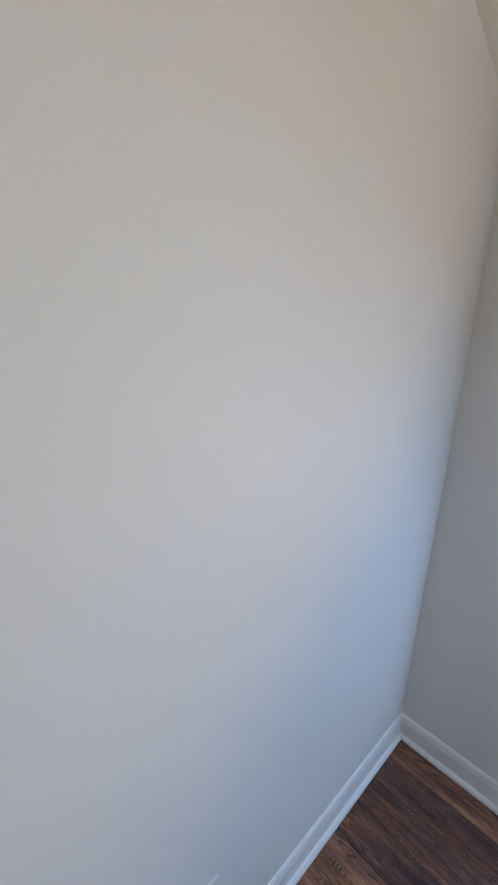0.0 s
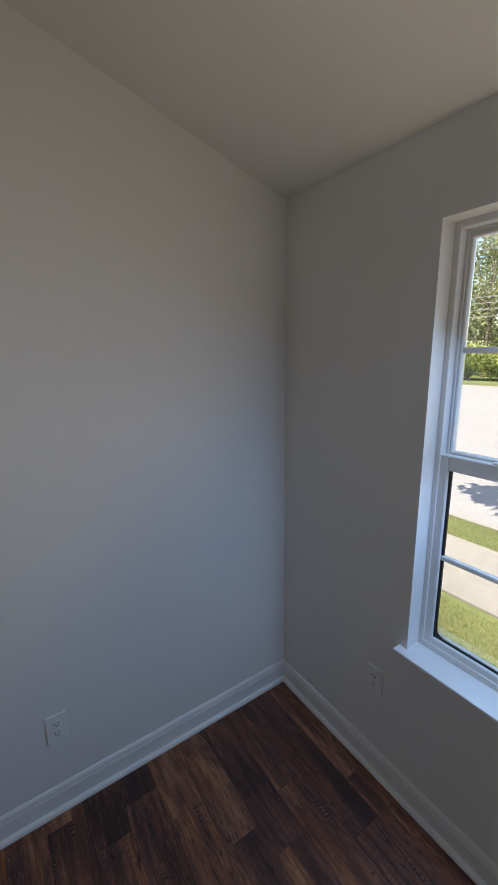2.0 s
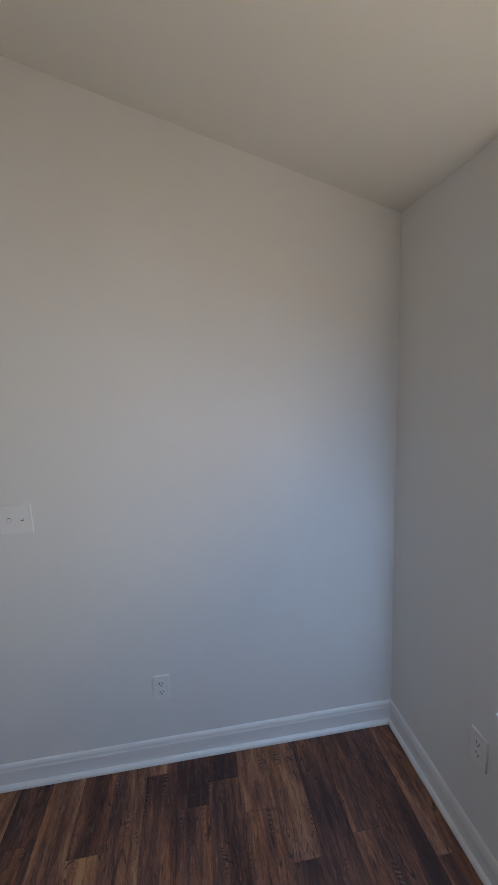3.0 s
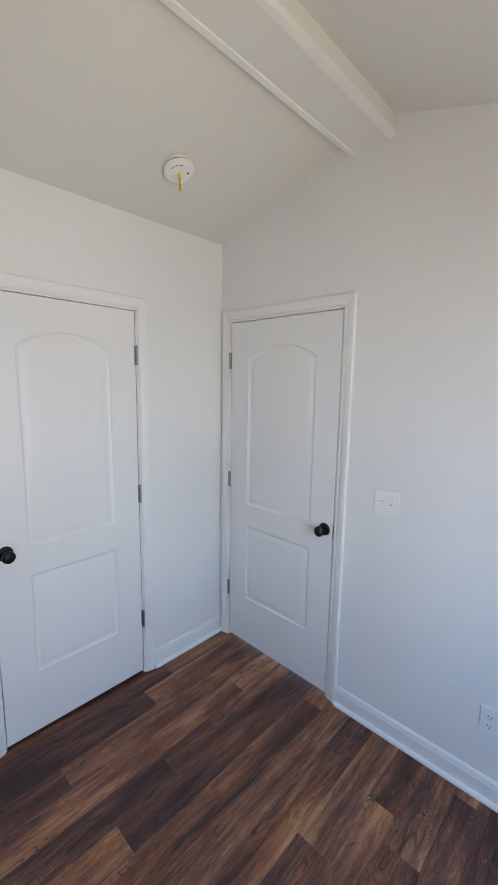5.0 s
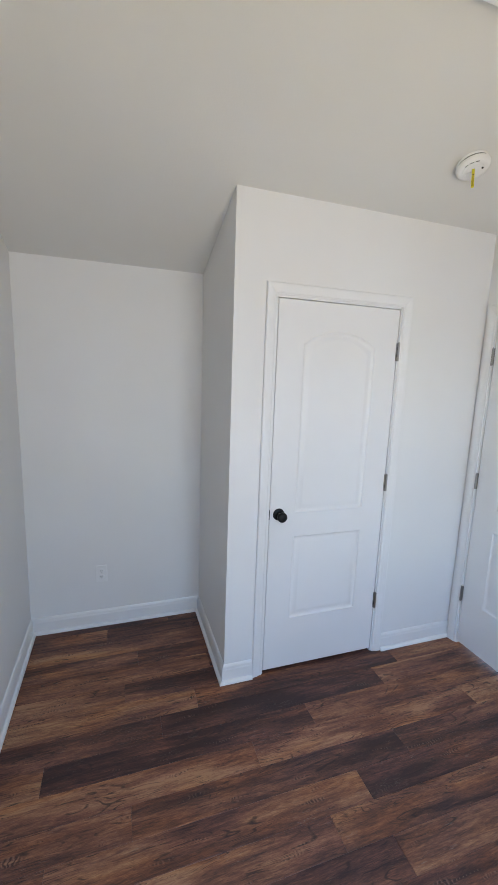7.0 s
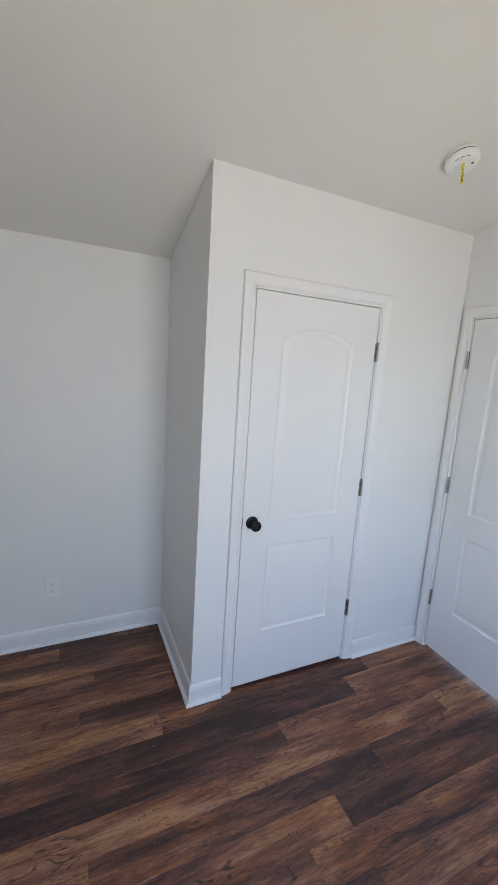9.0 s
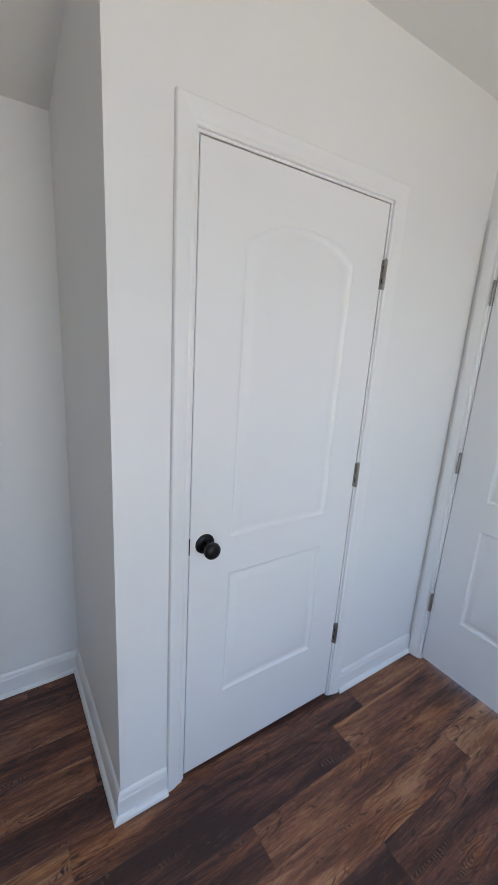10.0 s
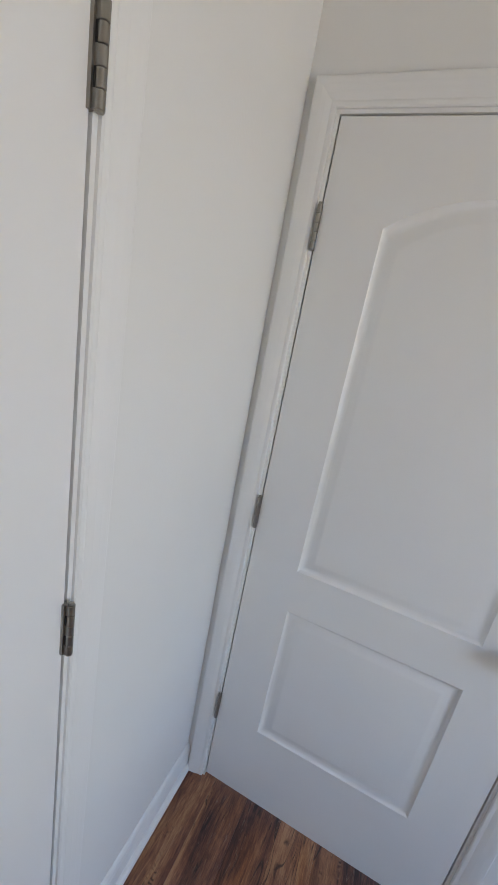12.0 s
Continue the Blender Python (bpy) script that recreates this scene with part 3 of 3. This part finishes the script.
part("housing", lathe(bmesh.new(), [(0, 0.018), (0.066, 0.018), (0.068, 0.022), (0.066, 0.032), (0.060, 0.039), (0.050, 0.043), (0.042, 0.0425), (0.040, 0.044), (0, 0.045)], n=48), M_PLATE, alarm, smooth=True)
for k in range(3):
    a = 0.5 + k * 0.42
    bm = boxes(((-0.0015, -0.007, -0.0005), (0.0015, 0.007, 0.0012)))
    bmesh.ops.transform(bm, matrix=Matrix.Rotation(a, 4, "Z") @ Matrix.Translation((0.052, 0, 0.0415)), verts=bm.verts)
    part("vent", bm, M_DARK, alarm)
part("test_button", lathe(bmesh.new(), [(0, 0.043), (0.010, 0.043), (0.010, 0.047), (0.008, 0.0485), (0, 0.0485)], Matrix.Translation((-0.016, 0.012, 0)), 20), M_PLATE, alarm, smooth=True)
part("indicator", lathe(bmesh.new(), [(0, 0.044), (0.005, 0.044), (0.004, 0.0475), (0, 0.048)], Matrix.Translation((0.026, -0.022, -0.001)), 12), M_DARK, alarm)
tag = new("pull_tag")
tag.parent = alarm
tag.matrix_basis = Matrix.Translation((0.010, 0.012, 0.0435)) @ Matrix.Rotation(radians(-tilt), 4, "Y") @ Matrix.Rotation(radians(40), 4, "Z") @ Matrix.Rotation(radians(3), 4, "X")
tagged(tag, "yellow pull tag hanging down")
bm = bmesh.new()
pts = [(0, 0), (0.004, 0.03), (0.001, 0.055), (0.005, 0.078)]
for (xa, za), (xb, zb) in zip(pts, pts[1:]):
    prism(bm, [(xa, za), (xa + 0.0008, za), (xb + 0.0008, zb), (xb, zb)], 1, -0.0055, 0.0055)
part("strip", bm, M_TAG, tag)
bm = bmesh.new()
for k, wdt in enumerate((0.006, 0.008, 0.006, 0.009, 0.005, 0.007)):
    z = 0.024 + k * 0.0082
    xo = 0.0052 if k < 1 else (0.0045 if k > 3 else 0.0040)
    box(bm, (xo, -wdt / 2, z), (xo + 0.0004, wdt / 2, z + 0.0035))
part("print_bars", bm, M_INK, tag)

# ---- outside ----
GZ = -0.9
bm = boxes(((-400, -400, GZ - 0.5), (600, 500, GZ)))
single("ground", bm, M_GRASS, "sunlit lawn and verge around the house", "ground", "structure")
bm = bmesh.new()
n = 60
for k in range(n):
    box(bm, (5.45, -30 + k * 1.5 + 0.006, GZ), (6.80, -30 + (k + 1) * 1.5 - 0.006, GZ + 0.03), 0.004)
single("pavement", bm, M_CONCRETE, "pale concrete footpath in jointed slabs", "pavement", "structure")
bm = boxes(((7.50, -200, GZ), (7.60, 200, GZ + 0.02)), bevel=0.015)
single("kerb", bm, M_CONCRETE, "pale concrete kerb along the road", "kerb", "structure")
bm = boxes(((7.60, -200, GZ), (32.0, 200, GZ + 0.015)))
single("road", bm, M_ROAD, "wide pale sunlit road", "road", "structure")

rng = random.Random(4)


def leaf_cloud(bm_verts, bm_faces, centre, radius, count, size, squash=1.0, floor_z=None):
    for _ in range(count):
        while True:
            p = Vector((rng.uniform(-1, 1), rng.uniform(-1, 1), rng.uniform(-1, 1)))
            if 0.25 < p.length < 1:
                break
        p = Vector(centre) + Vector((p.x * radius, p.y * radius, p.z * radius * squash))
        if floor_z is not None and p.z < floor_z:
            p.z = floor_z + rng.uniform(0, 0.3)
        s = size * rng.uniform(0.6, 1.4)
        u = Vector((rng.gauss(0, 1), rng.gauss(0, 1), rng.gauss(0, 0.6))).normalized()
        v = u.cross(Vector((rng.gauss(0, 1), rng.gauss(0, 1), rng.gauss(0, 1)))).normalized()
        k = len(bm_verts)
        bm_verts.extend([p - u * s, p + v * s * 0.6, p + u * s, p - v * s * 0.6])
        bm_faces.append((k, k + 1, k + 2, k + 3))


def leaf_mesh(name, clouds, material, parent=None, **kw):
    vs, fs = [], []
    for c in clouds:
        leaf_cloud(vs, fs, *c, **kw)
    me = bpy.data.meshes.new(name)
    me.from_pydata(vs, [], fs)
    me.materials.append(material)
    ob = new(name, me)
    if parent:
        ob.parent = parent
    return ob


def limb(bm, a, b, ra, rb):
    a, b = Vector(a), Vector(b)
    m = look(a, b).to_3x3()
    rings = [[bm.verts.new(p + m @ Vector((r * math.cos(k * math.pi / 4), r * math.sin(k * math.pi / 4), 0))) for k in range(8)] for p, r in ((a, ra), (b, rb))]
    for k in range(8):
        bm.faces.new((rings[0][k], rings[0][k - 1], rings[1][k - 1], rings[1][k]))
    bm.faces.new(rings[0])
    bm.faces.new(rings[1])


def tree(x, y, h, spread, label, low=0.22, leaves=480, group="trees across the road"):
    t = thing("tree", Matrix.Translation((x, y, GZ)), label, "tree", group)
    bm = bmesh.new()
    limb(bm, (0, 0, 0), (0.2, 0.1, h * 0.45), 0.28, 0.18)
    limb(bm, (0.2, 0.1, h * 0.43), (0, 0, h * 0.8), 0.18, 0.06)
    clouds = []
    for k in range(14):
        a, r, z = rng.uniform(0, 6.28), spread * rng.uniform(0.25, 0.75), h * rng.uniform(low, 0.88)
        p = (r * math.cos(a), r * math.sin(a), z)
        limb(bm, (0.15, 0.1, z * 0.75), p, 0.08, 0.025)
        clouds.append((p, spread * rng.uniform(0.28, 0.45), leaves, 0.16))
    clouds.append(((0, 0, h * 0.85), spread * 0.42, min(420, leaves * 3), 0.16))
    part("trunk", bm, M_BARK, t)
    leaf_mesh("crown", clouds, M_LEAF, t, squash=0.85)


for x, y, h, s in ((41, 12, 13, 5), (44, 19, 15, 6), (40, 25.5, 12, 4.6), (46, 31, 16, 6), (52, 15, 17, 7), (55, 25, 19, 8), (48, 6, 14, 6)):
    tree(x, y, h, s, "leafy roadside tree with a broad green crown behind the hedge")
# out of view, added so that its thin branches throw shade on the road
tree(7.2, -0.5, 5.8, 1.35, "small unseen kerbside tree with thin branches, shading the road", 0.55, 26, "kerbside trees")

for k in range(12):
    y = 2.5 + k * 2.9
    b0 = thing("bush", Matrix.Translation((37.5 + rng.uniform(-0.5, 0.5), y, GZ)), "bright green dense bush beyond the road", "bush", "bushes beyond the road")
    bm = bmesh.new()
    cl = []
    for j in range(6):
        a = rng.uniform(0, 6.28)
        p = (0.7 * math.cos(a), 1.2 * math.sin(a), rng.uniform(0.9, 2.3))
        limb(bm, (0, 0, 0), p, 0.05, 0.02)
        cl.append((p, rng.uniform(1.1, 1.45), 900, 0.10))
    part("stems", bm, M_BARK, b0)
    leaf_mesh("leaves", cl, M_HEDGE, b0, squash=0.85, floor_z=0.02)

# far woods behind the roadside trees
woods = []
for k in range(46):
    woods.append(((62 + rng.uniform(-3, 5), -6 + k * 1.5, GZ + rng.uniform(1.0, 8.5)), rng.uniform(2.6, 4.2), 420, 0.30))
tagged(leaf_mesh("woods", woods, M_LEAF, squash=0.9, floor_z=GZ + 0.1), "dense green woods far behind the road", "woods", kind="stuff")

# grass blades by the path
for name, (xa, xb), (ya, yb), cnt in (("grass", (3.6, 5.36), (-1.6, 3.4), 42000), ("grass", (6.82, 7.49), (0.2, 5.0), 14000)):
    vs, fs = [], []
    for _ in range(cnt):
        x, y = rng.uniform(xa, xb), rng.uniform(ya, yb)
        hgt, a = rng.uniform(0.015, 0.05), rng.uniform(0, 6.28)
        dx, dy = math.cos(a) * 0.0028, math.sin(a) * 0.0028
        k = len(vs)
        vs += [(x - dx, y - dy, GZ), (x + dx, y + dy, GZ), (x + rng.uniform(-0.03, 0.03), y + rng.uniform(-0.03, 0.03), GZ + hgt)]
        fs.append((k, k + 1, k + 2))
    me = bpy.data.meshes.new(name)
    me.from_pydata(vs, [], fs)
    me.materials.append(M_BLADE)
    tagged(new(name, me), "sunlit uneven grass beside the footpath", "grass", kind="stuff")

# power lines
poles = ((31.0, -12.0), (31.0, 34.0))
for x, y in poles:
    p = thing("utility_pole", Matrix.Translation((x, y, GZ)), "weathered wooden utility pole with a crossarm", "utility pole", "utility poles")
    bm = bmesh.new()
    limb(bm, (0, 0, 0), (0, 0, 10.5), 0.16, 0.11)
    part("pole", bm, M_POLE, p, smooth=True)
    part("crossarm", boxes(((-1.1, -0.06, 9.6), (1.1, 0.06, 9.72)), bevel=0.01), M_POLE, p)
for off, z in ((-1.0, 9.75), (1.0, 9.74), (0.18, 9.0), (0.18, 5.9), (0.18, 5.5), (0.18, 5.05), (0.18, 4.6)):
    cu = bpy.data.curves.new("power_line", "CURVE")
    cu.dimensions, cu.bevel_depth, cu.bevel_resolution = "3D", 0.024, 1
    sp = cu.splines.new("POLY")
    sp.points.add(16)
    for k in range(17):
        u = k / 16
        sp.points[k].co = (poles[0][0] + off, poles[0][1] + (poles[1][1] - poles[0][1]) * u, z - 4 * 0.7 * u * (1 - u), 1)
    cu.materials.append(M_WIRE)
    tagged(new("power_line", cu), "dark overhead cable slung between poles", "cable", "overhead cables")

# ---- floor ----
PITCH, LENGTH = 0.128, 1.215
floor = single("floor", boxes(((WEST - T, SOUTH - T, -0.14), (EAST + T, t_in, -0.0065))), M_SUB, "dark walnut-look plank floor running towards the gable wall", "floor", "structure")
JOINT = {-5: -2.155, 0: -0.490, 1: -0.680, 2: -1.175, 3: -0.290, 4: -0.830, 5: -1.115, 6: -0.100, 7: -1.124, 9: -0.645, 11: -0.448, 15: -0.290, 17: -0.590, 18: -0.430}
# how light (+) or dark (-) each row's planks are printed, from the north wall on
TONES = {-6: (0.0, -0.2), -5: (-0.4, 0.2), -4: (0.3, 0.0), -3: (0.0, -0.3), -2: (-0.1, 0.3), -1: (0.1, 0.3), 0: (0.5, -0.3, 0.4), 1: (0.35, -0.7, -0.4), 2: (0.7, 0.3, -0.6), 3: (0.5, 0.5, 0.6), 4: (0.1, -0.6, 0.4), 5: (-0.5, 0.3), 6: (0.4, 0.15, 0.2),
         7: (0.5, -0.6), 8: (-0.4, -0.2), 9: (0.45, -0.3), 10: (-0.4, 0.1), 11: (0.5, 0.0), 12: (0.45, 0.1), 13: (-0.5, 0.2), 14: (-0.3, -0.5), 15: (0.2, 0.4),
         16: (0.1, -0.3), 17: (-0.2, 0.2), 18: (-0.4, -0.1), 19: (-0.5, -0.3)}
rp = random.Random(11)
shapes = {}


def plank(x0, x1, y0, y1, tone=0.0):
    key = (round(x1 - x0, 4), round(y1 - y0, 4))
    if key not in shapes:
        hw, hl, c, g = key[0] / 2 - 0.00025, key[1] / 2 - 0.0003, 0.0009, 0.0009
        vs = [(sx * hw, sy * hl, -0.006) for sx, sy in ((-1, -1), (1, -1), (1, 1), (-1, 1))]
        vs += [(sx * hw, sy * hl, -g) for sx, sy in ((-1, -1), (1, -1), (1, 1), (-1, 1))]
        vs += [(sx * (hw - c), sy * (hl - c), 0) for sx, sy in ((-1, -1), (1, -1), (1, 1), (-1, 1))]
        fs = [(8, 9, 10, 11)] + [(a + k, a + (k + 1) % 4, a + 4 + (k + 1) % 4, a + 4 + k) for a in (0, 4) for k in range(4)]
        me = bpy.data.meshes.new("plank")
        me.from_pydata(vs, [], fs)
        me.materials.append(M_PLANK)
        shapes[key] = me
    ob = new("plank", shapes[key])
    ob.parent = floor
    ob.location = ((x0 + x1) / 2, (y0 + y1) / 2, 0)
    depth = 0.5 + 0.5 * tone
    ob.color = (depth, depth, depth, 1)


for row in range(-6, 21):
    xa, xb = max(row * PITCH, WEST), min((row + 1) * PITCH, EAST)
    lo, hi = SOUTH, (0.0 if row >= 0 else CLOSET)
    if xb - xa < 0.004:
        continue
    if row >= 0 and xa < D2[1] and xb > D2[0]:
        hi = 0.10
    j = JOINT.get(row, -rp.uniform(0, LENGTH))
    cuts = [j + k * LENGTH for k in range(-4, 4)]
    ys = [lo] + [c for c in cuts if lo + 0.01 < c < hi - 0.01] + [hi]
    tones = TONES.get(row, ())
    for k, (b, a) in enumerate(zip(ys[::-1], ys[-2::-1])):
        spare = rp.uniform(-0.7, 0.7)
        plank(xa, xb, a, b, tones[k] if k < len(tones) else spare)
# under the closet door
plank(-0.10, 0.0, D1[0], D1[1], -0.6)
